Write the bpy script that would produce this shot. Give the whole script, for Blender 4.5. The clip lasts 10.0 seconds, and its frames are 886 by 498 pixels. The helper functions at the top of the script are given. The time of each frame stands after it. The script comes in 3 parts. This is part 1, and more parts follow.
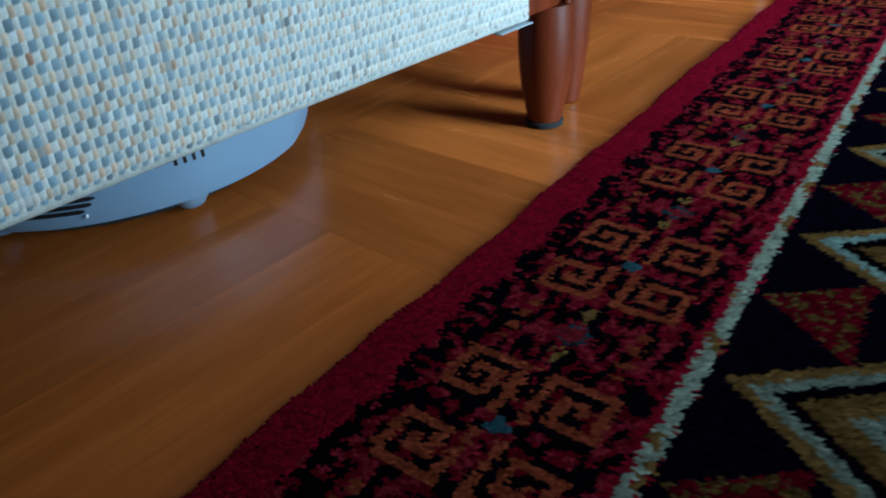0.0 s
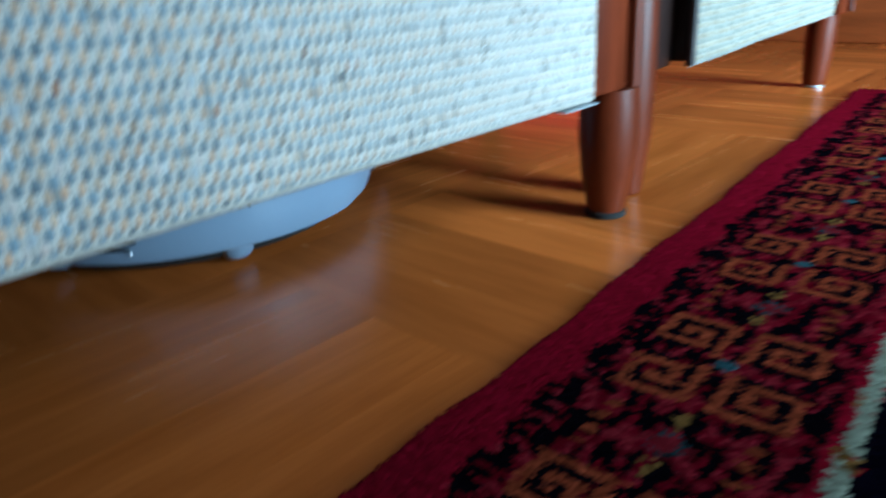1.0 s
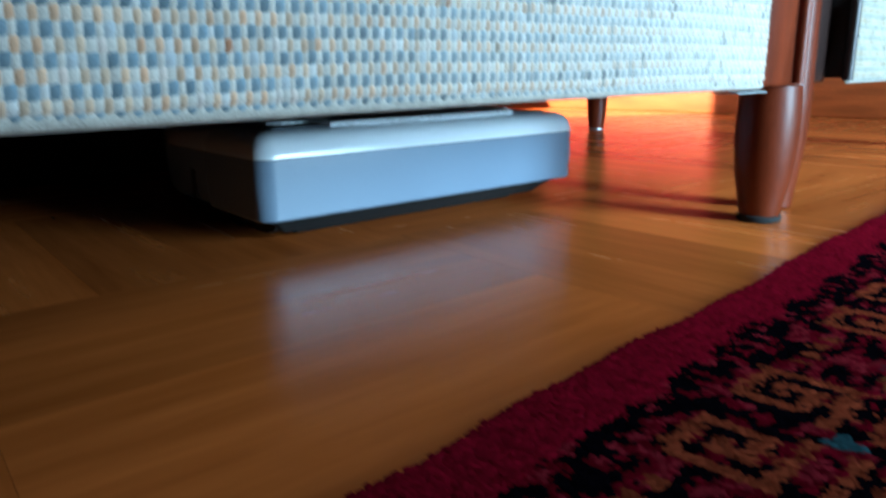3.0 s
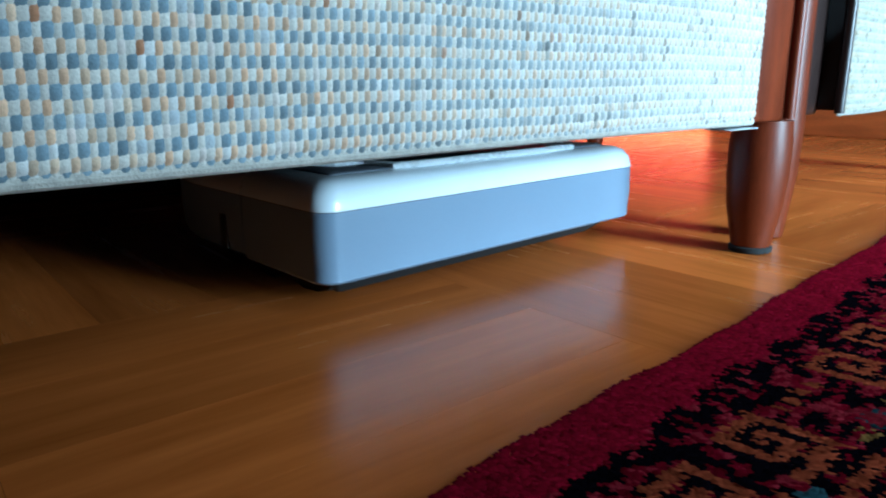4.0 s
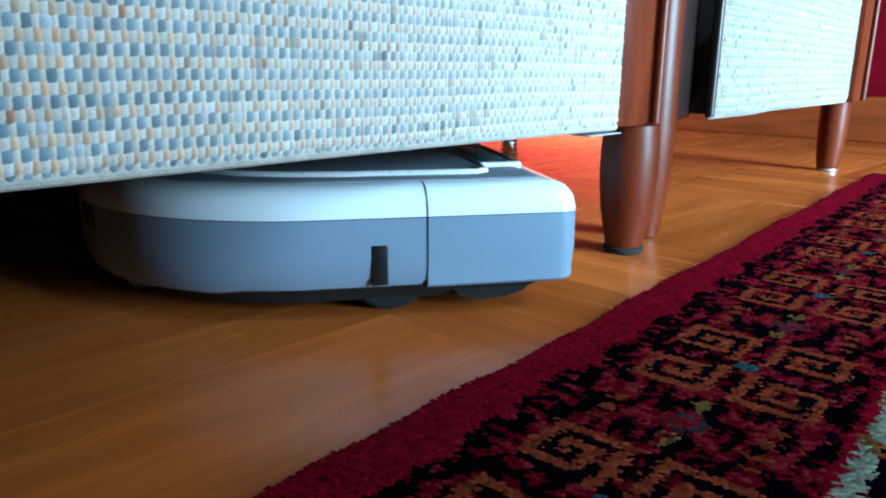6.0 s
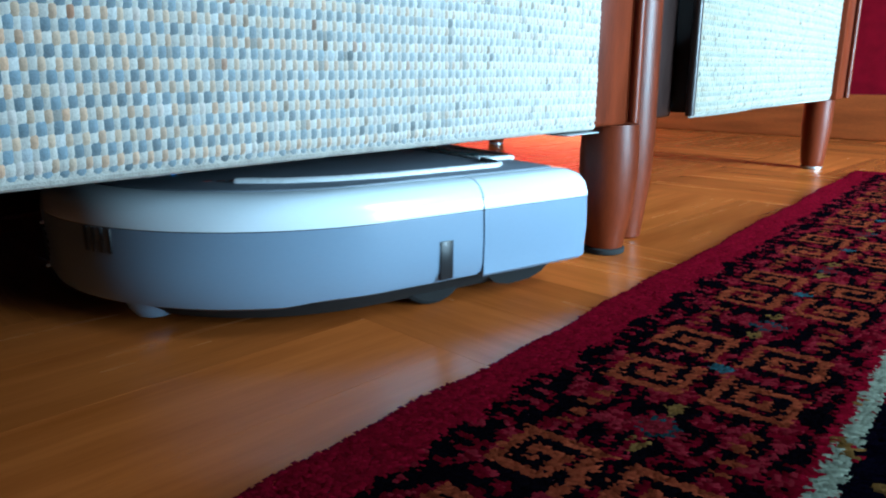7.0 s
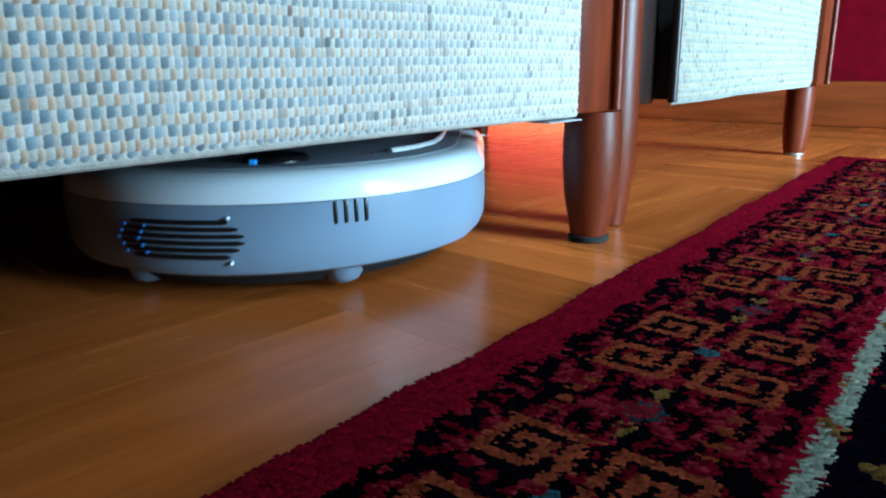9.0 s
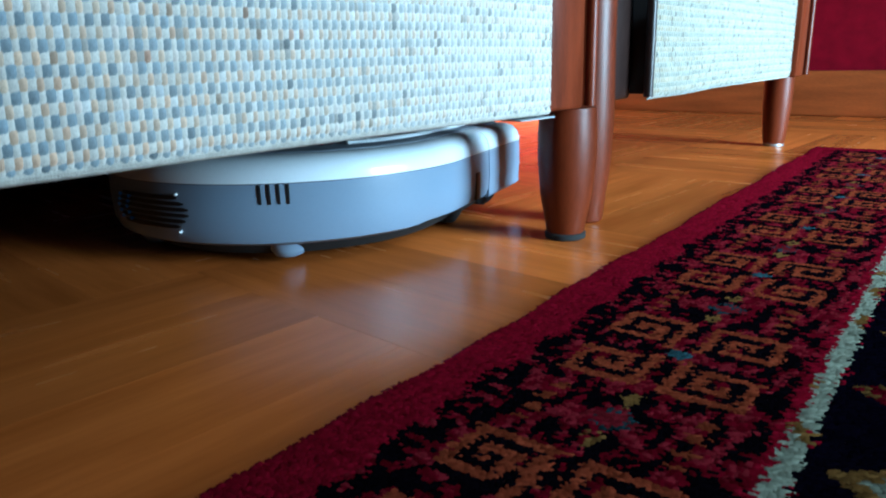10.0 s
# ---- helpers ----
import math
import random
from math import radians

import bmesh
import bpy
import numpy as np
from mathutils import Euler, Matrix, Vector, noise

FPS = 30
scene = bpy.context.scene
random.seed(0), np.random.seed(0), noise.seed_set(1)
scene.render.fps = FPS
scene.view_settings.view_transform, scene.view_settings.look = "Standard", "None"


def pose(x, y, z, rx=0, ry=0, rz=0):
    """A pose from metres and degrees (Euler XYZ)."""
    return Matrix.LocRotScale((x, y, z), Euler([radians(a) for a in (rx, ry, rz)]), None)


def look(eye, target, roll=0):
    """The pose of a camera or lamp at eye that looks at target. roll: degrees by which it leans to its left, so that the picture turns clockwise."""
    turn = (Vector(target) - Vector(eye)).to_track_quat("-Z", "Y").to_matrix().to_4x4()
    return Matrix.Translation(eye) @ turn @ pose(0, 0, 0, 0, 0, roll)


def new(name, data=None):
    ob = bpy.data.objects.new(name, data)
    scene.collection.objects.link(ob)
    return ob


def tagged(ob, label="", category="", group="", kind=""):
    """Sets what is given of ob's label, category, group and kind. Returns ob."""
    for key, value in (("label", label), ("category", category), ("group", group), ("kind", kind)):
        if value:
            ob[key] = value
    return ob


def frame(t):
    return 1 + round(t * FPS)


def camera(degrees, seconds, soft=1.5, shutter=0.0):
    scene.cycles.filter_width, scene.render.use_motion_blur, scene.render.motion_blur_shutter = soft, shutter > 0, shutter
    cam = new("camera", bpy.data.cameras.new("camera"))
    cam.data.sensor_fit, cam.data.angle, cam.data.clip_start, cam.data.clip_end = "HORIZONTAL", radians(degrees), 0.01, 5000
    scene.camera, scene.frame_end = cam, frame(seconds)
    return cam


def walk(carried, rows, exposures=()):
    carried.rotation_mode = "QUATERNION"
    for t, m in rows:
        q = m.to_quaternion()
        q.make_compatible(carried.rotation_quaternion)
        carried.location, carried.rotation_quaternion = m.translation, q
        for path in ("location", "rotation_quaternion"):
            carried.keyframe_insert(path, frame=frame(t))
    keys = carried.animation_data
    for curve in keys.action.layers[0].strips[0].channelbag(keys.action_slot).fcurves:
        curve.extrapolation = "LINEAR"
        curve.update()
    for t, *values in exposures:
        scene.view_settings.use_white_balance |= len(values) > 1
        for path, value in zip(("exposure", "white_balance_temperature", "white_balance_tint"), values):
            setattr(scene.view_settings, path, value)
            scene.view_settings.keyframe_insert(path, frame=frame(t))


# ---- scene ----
cam = camera(65.5, 10.0, soft=1.9, shutter=0.8)
PATH = [
    (0, (0.001, 0.028, 0.249), (-1.153, 1.283, -0.797), -4.3),
    (0.5, (-0.017, 0.036, 0.22), (-1.249, 1.319, -0.694), -5.2),
    (0.8, (-0.03, 0.047, 0.225), (-1.304, 1.37, -0.566), -3.8),
    (1, (-0.038, 0.045, 0.21), (-1.345, 1.358, -0.542), -3.4),
    (1.2, (-0.052, 0.023, 0.166), (-1.437, 1.296, -0.513), -2.6),
    (1.5, (-0.067, -0.011, 0.131), (-1.518, 1.23, -0.465), -2.0),
    (1.7, (-0.073, -0.025, 0.123), (-1.532, 1.211, -0.463), -1.5),
    (2, (-0.065, -0.012, 0.114), (-1.471, 1.288, -0.465), 0.3),
    (2.5, (-0.065, -0.006, 0.116), (-1.457, 1.317, -0.443), -0.1),
    (3, (-0.069, -0.02, 0.127), (-1.562, 1.215, -0.369), -1.0),
    (3.2, (-0.071, -0.021, 0.133), (-1.576, 1.218, -0.315), -0.8),
    (4.3, (-0.054, -0.02, 0.147), (-1.525, 1.238, -0.356), 0.5),
    (4.5, (-0.046, -0.008, 0.148), (-1.471, 1.296, -0.372), 0.6),
    (5, (-0.034, 0.004, 0.155), (-1.436, 1.341, -0.343), 0.8),
    (5.5, (-0.03, 0.011, 0.155), (-1.417, 1.361, -0.347), 0.7),
    (7, (-0.025, 0.035, 0.154), (-1.389, 1.411, -0.341), -0.1),
    (7.5, (-0.022, 0.031, 0.153), (-1.363, 1.423, -0.357), 0.1),
    (8, (-0.024, 0.033, 0.153), (-1.364, 1.429, -0.351), -0.3),
    (8.5, (-0.023, 0.035, 0.154), (-1.364, 1.43, -0.35), -0.5),
    (9, (-0.026, 0.039, 0.15), (-1.36, 1.439, -0.362), -0.8),
    (9.5, (-0.024, 0.048, 0.145), (-1.333, 1.464, -0.387), -0.7),
    (10, (-0.024, 0.053, 0.154), (-1.329, 1.472, -0.379), -1.5),
]
EXPOSURES = [(0.0, 1.90), (1.0, 2.1), (2.0, 2.25), (3.0, 2.4), (4.5, 2.48), (7.0, 2.35), (10.0, 2.25)]
walk(cam, [(t, look(eye, target, roll)) for t, eye, target, roll in PATH], EXPOSURES)

# ---- light ----
world = bpy.data.worlds.new("sky")
scene.world = world
world.use_nodes = True
sky = world.node_tree.nodes.new("ShaderNodeTexSky")
sky.sky_type, sky.sun_disc = "NISHITA", False
SUN_WAY = Vector((0.45, 0.75, -0.48)).normalized()
sky.sun_elevation = math.asin(-SUN_WAY.z)
sky.sun_rotation = math.atan2(-SUN_WAY.x, -SUN_WAY.y)
world.node_tree.links.new(sky.outputs[0], world.node_tree.nodes["Background"].inputs[0])
world.node_tree.nodes["Background"].inputs[1].default_value = 0.03

sun = new("sun", bpy.data.lights.new("sun", "SUN"))
sun.data.energy, sun.data.angle, sun.data.color = 5.0, radians(0.6), (1.0, 0.93, 0.80)
sun.matrix_world = look((0, 0, 3), Vector((0, 0, 3)) + SUN_WAY)

# daylight in the tall window of the east wall: the bright horizon in its lower sash, a narrow view of the sky in the upper one
for name, mid, high, energy, spread, aim in (("horizon_daylight", 0.47, 0.76, 7.4, 68, (-0.45, 1.17, 0.22)), ("sky_daylight", 1.55, 0.90, 1.15, 42, (-0.20, 0.86, 0.0))):
    pane = new(name, bpy.data.lights.new(name, "AREA"))
    pane.data.shape, pane.data.size, pane.data.size_y = "RECTANGLE", 0.86, high
    pane.data.energy, pane.data.color = energy, (0.45, 0.76, 1.0)
    pane.data.spread = radians(spread)
    pane.matrix_world = look((1.62, 1.10, mid), aim)


# ---- materials ----
def material(name, base, rough=0.5, metal=0.0, vary=0.15, scale=20.0, fine=300.0, bump=0.1, depth=0.001, coat=0.0, ior=1.45, spread=(1, 1, 1)):
    """A surface with two scales of variation and fine relief; vary: how far the colour strays from base."""
    m = bpy.data.materials.new(name)
    m.use_nodes = True
    n, link = m.node_tree.nodes, m.node_tree.links.new
    b = n["Principled BSDF"]
    where = n.new("ShaderNodeTexCoord")
    fit = n.new("ShaderNodeMapping")
    fit.inputs["Scale"].default_value = spread
    link(where.outputs["Object"], fit.inputs[0])
    big, small = n.new("ShaderNodeTexNoise"), n.new("ShaderNodeTexNoise")
    for t, s in ((big, scale), (small, fine)):
        t.inputs["Scale"].default_value, t.inputs["Detail"].default_value = s, 4
        link(fit.outputs[0], t.inputs["Vector"])
    both = n.new("ShaderNodeMath")
    both.operation = "MULTIPLY_ADD"
    link(big.outputs[0], both.inputs[0])
    both.inputs[1].default_value = 0.65
    half = n.new("ShaderNodeMath")
    half.operation = "MULTIPLY"
    link(small.outputs[0], half.inputs[0])
    half.inputs[1].default_value = 0.35
    link(half.outputs[0], both.inputs[2])
    ramp = n.new("ShaderNodeValToRGB")
    ramp.color_ramp.elements[0].position, ramp.color_ramp.elements[1].position = 0.32, 0.68
    ramp.color_ramp.elements[0].color = (*[c * (1 - vary) for c in base], 1)
    ramp.color_ramp.elements[1].color = (*[min(1, c * (1 + vary)) for c in base], 1)
    link(both.outputs[0], ramp.inputs[0])
    link(ramp.outputs[0], b.inputs["Base Color"])
    r = n.new("ShaderNodeMapRange")
    r.inputs["To Min"].default_value, r.inputs["To Max"].default_value = max(0, rough - 0.08), min(1, rough + 0.08)
    link(both.outputs[0], r.inputs["Value"])
    link(r.outputs[0], b.inputs["Roughness"])
    b.inputs["Metallic"].default_value, b.inputs["IOR"].default_value = metal, ior
    b.inputs["Coat Weight"].default_value, b.inputs["Coat Roughness"].default_value = coat, 0.12
    if bump:
        relief = n.new("ShaderNodeBump")
        relief.inputs["Strength"].default_value, relief.inputs["Distance"].default_value = bump, depth
        link(small.outputs[0], relief.inputs["Height"])
        link(relief.outputs[0], b.inputs["Normal"])
    return m


def yarn(name, rough=0.9, fine=900.0, bump=0.5, sheen=0.3, gloss=0.2):
    """Threads that take their colour from the mesh, thread by thread."""
    m = bpy.data.materials.new(name)
    m.use_nodes = True
    n, link = m.node_tree.nodes, m.node_tree.links.new
    b = n["Principled BSDF"]
    dye = n.new("ShaderNodeAttribute")
    dye.attribute_name = "dye"
    where, fuzz, mix = n.new("ShaderNodeTexCoord"), n.new("ShaderNodeTexNoise"), n.new("ShaderNodeMix")
    fuzz.inputs["Scale"].default_value, fuzz.inputs["Detail"].default_value = fine, 3
    link(where.outputs["Object"], fuzz.inputs["Vector"])
    shade = n.new("ShaderNodeMapRange")
    shade.inputs["To Min"].default_value, shade.inputs["To Max"].default_value = 0.72, 1.25
    link(fuzz.outputs[0], shade.inputs["Value"])
    mix.data_type, mix.blend_type = "RGBA", "MULTIPLY"
    mix.inputs[0].default_value = 1.0
    link(dye.outputs["Color"], mix.inputs[6])
    link(shade.outputs[0], mix.inputs[7])
    link(mix.outputs[2], b.inputs["Base Color"])
    b.inputs["Roughness"].default_value, b.inputs["Sheen Weight"].default_value = rough, sheen
    b.inputs["Specular IOR Level"].default_value = gloss
    relief = n.new("ShaderNodeBump")
    relief.inputs["Strength"].default_value, relief.inputs["Distance"].default_value = bump, 0.0006
    link(fuzz.outputs[0], relief.inputs["Height"])
    link(relief.outputs[0], b.inputs["Normal"])
    return m


def plank_wood(name, base, rough=0.28):
    """Lacquered oak; each plank has its own tone, and its grain runs along its own length."""
    m = bpy.data.materials.new(name)
    m.use_nodes = True
    n, link = m.node_tree.nodes, m.node_tree.links.new
    b = n["Principled BSDF"]
    where, info = n.new("ShaderNodeTexCoord"), n.new("ShaderNodeObjectInfo")
    shift = n.new("ShaderNodeVectorMath")
    shift.operation = "MULTIPLY_ADD"
    shift.inputs[1].default_value = (1.6, 16, 16)
    link(where.outputs["Object"], shift.inputs[0])
    far = n.new("ShaderNodeMath")
    far.operation = "MULTIPLY"
    far.inputs[1].default_value = 37.0
    link(info.outputs["Random"], far.inputs[0])
    link(far.outputs[0], shift.inputs[2])
    grain, streak = n.new("ShaderNodeTexNoise"), n.new("ShaderNodeTexNoise")
    grain.inputs["Scale"].default_value, grain.inputs["Detail"].default_value = 3.0, 6
    streak.inputs["Scale"].default_value, streak.inputs["Detail"].default_value = 17.0, 3
    for t in (grain, streak):
        link(shift.outputs[0], t.inputs["Vector"])
    mix = n.new("ShaderNodeMath")
    mix.operation = "MULTIPLY_ADD"
    mix.inputs[1].default_value = 0.3
    link(streak.outputs[0], mix.inputs[0])
    link(grain.outputs[0], mix.inputs[2])
    ramp = n.new("ShaderNodeValToRGB")
    e = ramp.color_ramp.elements
    e[0].position, e[1].position = 0.40, 0.92
    e[0].color = (base[0] * 0.74, base[1] * 0.68, base[2] * 0.60, 1)
    e[1].color = (base[0] * 1.2, base[1] * 1.22, base[2] * 1.25, 1)
    link(mix.outputs[0], ramp.inputs[0])
    tone = n.new("ShaderNodeMapRange")
    tone.inputs["To Min"].default_value, tone.inputs["To Max"].default_value = 0.70, 1.22
    link(info.outputs["Random"], tone.inputs["Value"])
    dye = n.new("ShaderNodeMix")
    dye.data_type, dye.blend_type = "RGBA", "MULTIPLY"
    dye.inputs[0].default_value = 1.0
    link(ramp.outputs[0], dye.inputs[6])
    link(tone.outputs[0], dye.inputs[7])
    link(dye.outputs[2], b.inputs["Base Color"])
    r = n.new("ShaderNodeMapRange")
    r.inputs["To Min"].default_value, r.inputs["To Max"].default_value = rough - 0.06, rough + 0.1
    link(grain.outputs[0], r.inputs["Value"])
    link(r.outputs[0], b.inputs["Roughness"])
    relief = n.new("ShaderNodeBump")
    relief.inputs["Strength"].default_value, relief.inputs["Distance"].default_value = 0.05, 0.0005
    link(streak.outputs[0], relief.inputs["Height"])
    link(relief.outputs[0], b.inputs["Normal"])
    return m


def glow(name, colour, strength):
    m = material(name, colour, 0.3, bump=0)
    b = m.node_tree.nodes["Principled BSDF"]
    b.inputs["Emission Color"].default_value, b.inputs["Emission Strength"].default_value = (*colour, 1), strength
    return m


OAK = plank_wood("lacquered_oak", (0.62, 0.142, 0.027), 0.23)
JOINT = material("floor_joint", (0.05, 0.028, 0.014), 0.8)
BEECH = material("stained_beech", (0.120, 0.0165, 0.0038), 0.40, vary=0.45, scale=9, fine=140, bump=0.08, ior=1.36, coat=0.0, spread=(6, 6, 1))
DARK_BEECH = material("near_black_beech", (0.014, 0.0045, 0.003), 0.42, vary=0.4, scale=9, fine=140, bump=0.08, coat=0.05, spread=(6, 6, 1))
BASE_WOOD = material("baseboard_wood", (0.42, 0.088, 0.019), 0.5, vary=0.35, scale=6, fine=120, spread=(1, 8, 8))
FELT = material("black_felt", (0.012, 0.012, 0.012), 0.95)
GLIDE = material("metal_glide", (0.35, 0.36, 0.36), 0.45, metal=0.9)
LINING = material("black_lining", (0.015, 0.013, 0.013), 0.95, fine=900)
WALL_RED = material("red_wallpaper", (0.26, 0.003, 0.015), 0.9, vary=0.25, scale=30, fine=500, bump=0.3, ior=1.18)
PLASTER = material("grey_plaster", (0.16, 0.14, 0.125), 0.9, vary=0.06, bump=0.2)
CLOTH = yarn("woven_cloth")
PILE = yarn("rug_pile", 0.95, 700, 0.6, 0.0, 0.0)
BACKING = material("rug_backing", (0.05, 0.003, 0.006), 0.95, fine=700, bump=0.5)
SHELL = material("grey_blue_plastic", (0.172, 0.245, 0.325), 0.34, vary=0.05, scale=8, fine=600, bump=0.03, depth=0.0003)
WHITE = material("white_gloss_plastic", (0.72, 0.79, 0.83), 0.16, vary=0.03, scale=8, fine=500, bump=0.01, depth=0.0002, coat=0.4)
TOP = material("dark_grey_top", (0.15, 0.17, 0.20), 0.38, vary=0.15, scale=12, bump=0.02, depth=0.0003)
SILVER = material("silver_trim", (0.74, 0.78, 0.80), 0.28, metal=0.10, vary=0.05, bump=0)
GRIP = material("teal_gloss_plastic", (0.035, 0.075, 0.085), 0.15, vary=0.1, bump=0)
BLACK = material("black_plastic", (0.008, 0.008, 0.009), 0.35, vary=0.2)
RUBBER = material("black_rubber", (0.006, 0.006, 0.006), 0.95, fine=600)
BRISTLE = material("black_bristles", (0.012, 0.011, 0.011), 0.95, fine=900, bump=0.6)
BLUE_LED = glow("blue_indicator", (0.01, 0.26, 0.9), 0.13)
DIM_BLUE = glow("blue_sensor", (0.01, 0.10, 0.30), 0.006)
MARK_RED = material("dark_red_print", (0.22, 0.02, 0.03), 0.5)


# ---- building helpers ----
def part(name, bm, mat, parent=None, label="", smooth=True):
    me = bpy.data.meshes.new(name)
    bm.to_mesh(me)
    bm.free()
    me.materials.append(mat)
    if smooth:
        me.shade_smooth()
        me.set_sharp_from_angle(angle=radians(35))
    ob = new(name, me)
    ob.parent = parent
    return tagged(ob, label)


def thing(name, m, label, category, group=""):
    ob = new(name)
    ob.empty_display_size = 0.05
    ob.matrix_basis = m
    return tagged(ob, label, category, group)


def box(x0, x1, y0, y1, z0, z1, bevel=0.0, seg=2):
    bm = bmesh.new()
    bmesh.ops.create_cube(bm, size=1, matrix=Matrix.LocRotScale(((x0 + x1) / 2, (y0 + y1) / 2, (z0 + z1) / 2), None, (x1 - x0, y1 - y0, z1 - z0)))
    if bevel:
        bmesh.ops.bevel(bm, geom=bm.edges[:], offset=bevel, segments=seg, affect="EDGES", profile=0.5)
    return bm


def rings(loops, closed=True):
    """A skin over a stack of equal loops of points, with caps."""
    bm = bmesh.new()
    rows = [[bm.verts.new(p) for p in loop] for loop in loops]
    k = len(rows[0])
    for a, b in zip(rows, rows[1:]):
        for i in range(k):
            bm.faces.new((a[i], a[(i + 1) % k], b[(i + 1) % k], b[i]))
    if closed:
        bm.faces.new(rows[0][::-1])
        bm.faces.new(rows[-1])
    bmesh.ops.recalc_face_normals(bm, faces=bm.faces)
    return bm


def lathe(profile, k=28, x=0.0, y=0.0, squash=1.0):
    return rings([[(x + r * math.cos(2 * math.pi * i / k), y + squash * r * math.sin(2 * math.pi * i / k), z) for i in range(k)] for r, z in profile])


def tube(points, r, k=8):
    """A round bar along a line of points."""
    loops = []
    pts = [Vector(p) for p in points]
    for i, p in enumerate(pts):
        d = (pts[min(i + 1, len(pts) - 1)] - pts[max(i - 1, 0)]).normalized()
        u = d.orthogonal().normalized() if abs(d.z) > 0.9 else d.cross(Vector((0, 0, 1))).normalized()
        w = d.cross(u)
        loops.append([p + r * (u * math.cos(2 * math.pi * j / k) + w * math.sin(2 * math.pi * j / k)) for j in range(k)])
    return rings(loops)


def dyed(name, verts, faces, colours, mat, parent=None, label=""):
    """A mesh of threads with a colour for each vertex (arrays)."""
    me = bpy.data.meshes.new(name)
    size = faces.shape[1]
    me.vertices.add(len(verts))
    me.vertices.foreach_set("co", verts.astype(np.float32).ravel())
    me.loops.add(faces.size)
    me.loops.foreach_set("vertex_index", faces.astype(np.int32).ravel())
    me.polygons.add(len(faces))
    me.polygons.foreach_set("loop_start", np.arange(0, faces.size, size, dtype=np.int32))
    dye = me.attributes.new("dye", "FLOAT_COLOR", "POINT")
    dye.data.foreach_set("color", np.concatenate([colours, np.ones((len(colours), 1))], 1).astype(np.float32).ravel())
    me.update(calc_edges=True)
    me.validate()
    me.materials.append(mat)
    me.shade_smooth()
    ob = new(name, me)
    ob.parent = parent
    return tagged(ob, label)


# ---- the room ----
ROOM = (-2.2, 1.6, -2.2, 1.90, 2.5)


def wall(name, along, at, thick, lo, hi, mat, holes=(), label=""):
    """A wall across the axis 'along' (x or y) at its inner face, pierced by holes (from, to, sill, head)."""
    cuts = sorted({lo, hi, *[h[0] for h in holes], *[h[1] for h in holes]})
    bm = bmesh.new()
    for a, b in zip(cuts, cuts[1:]):
        spans = [(0.0, ROOM[4])]
        for h in holes:
            if h[0] <= a and b <= h[1]:
                spans = [(0.0, h[2]), (h[3], ROOM[4])]
        for z0, z1 in spans:
            c = ((at + thick / 2, (a + b) / 2, (z0 + z1) / 2), (abs(thick), b - a, z1 - z0))
            if along == "x":
                c = ((c[0][1], c[0][0], c[0][2]), (c[1][1], c[1][0], c[1][2]))
            bmesh.ops.create_cube(bm, size=1, matrix=Matrix.LocRotScale(c[0], None, c[1]))
    ob = part(name, bm, mat, smooth=False)
    return tagged(ob, label, "wall", kind="structure")


WEST_HOLE = (-0.15, 1.20, 0.48, 1.75)
EAST_HOLE = (0.60, 1.60, 0.05, 2.10)
wall("wall_north", "x", 1.90, 0.15, -2.35, 1.75, WALL_RED, label="dark red papered wall above a wooden baseboard")
wall("wall_south", "x", -2.2, -0.15, -2.35, 1.75, WALL_RED, label="dark red papered wall behind the camera")
wall("wall_west", "y", -2.2, -0.15, -2.2, 1.90, WALL_RED, (WEST_HOLE,), "dark red papered wall with a low window")
wall("wall_east", "y", 1.6, 0.15, -2.2, 1.90, PLASTER, (EAST_HOLE,), "grey plastered wall with a tall balcony window")
ceiling = tagged(part("ceiling", box(-2.35, 1.75, -2.35, 2.05, 2.5, 2.6), PLASTER, smooth=False), "plain grey plastered ceiling", "ceiling", kind="structure")
baseboard = tagged(part("baseboard", box(-2.2, 1.6, 1.882, 1.8995, 0.0, 0.104, 0.004), BASE_WOOD), "reddish brown wooden baseboard along the red wall", "baseboard", kind="structure")


def window(name, x, hole):
    w = tagged(new(name), "white-framed window that lets daylight in", "window", kind="structure")
    y0, y1, z0, z1 = hole
    t = 0.045
    for a in ((y0, y0 + t, z0, z1), (y1 - t, y1, z0, z1), (y0 + t, y1 - t, z0, z0 + t), (y0 + t, y1 - t, z1 - t, z1)):
        part("window_frame", box(x - 0.03, x + 0.03, *a, 0.004), PLASTER, w)
    return w


window("window_1", 1.70, EAST_HOLE)
window("window_2", -2.30, WEST_HOLE)

# ---- parquet: square panels of four planks, laid crosswise by turns ----
floor = tagged(part("floor", box(-2.2, 1.6, -2.2, 1.90, -0.05, -0.0022), JOINT, smooth=False), "glossy honey-coloured oak parquet in a basket pattern", "floor", kind="structure")
BLOCK, PX, PY = 0.300, -0.208, 0.298
STRIPS = 4


# ---- things ----
def leg_profile(h, top=0.0235, belly=0.0248, foot=0.0165):
    return [(foot * 0.93, 0.004), (foot, 0.008), (foot * 1.06, h * 0.12), (belly * 0.9, h * 0.35), (belly, h * 0.62), (belly, h * 0.8), (top, h)]


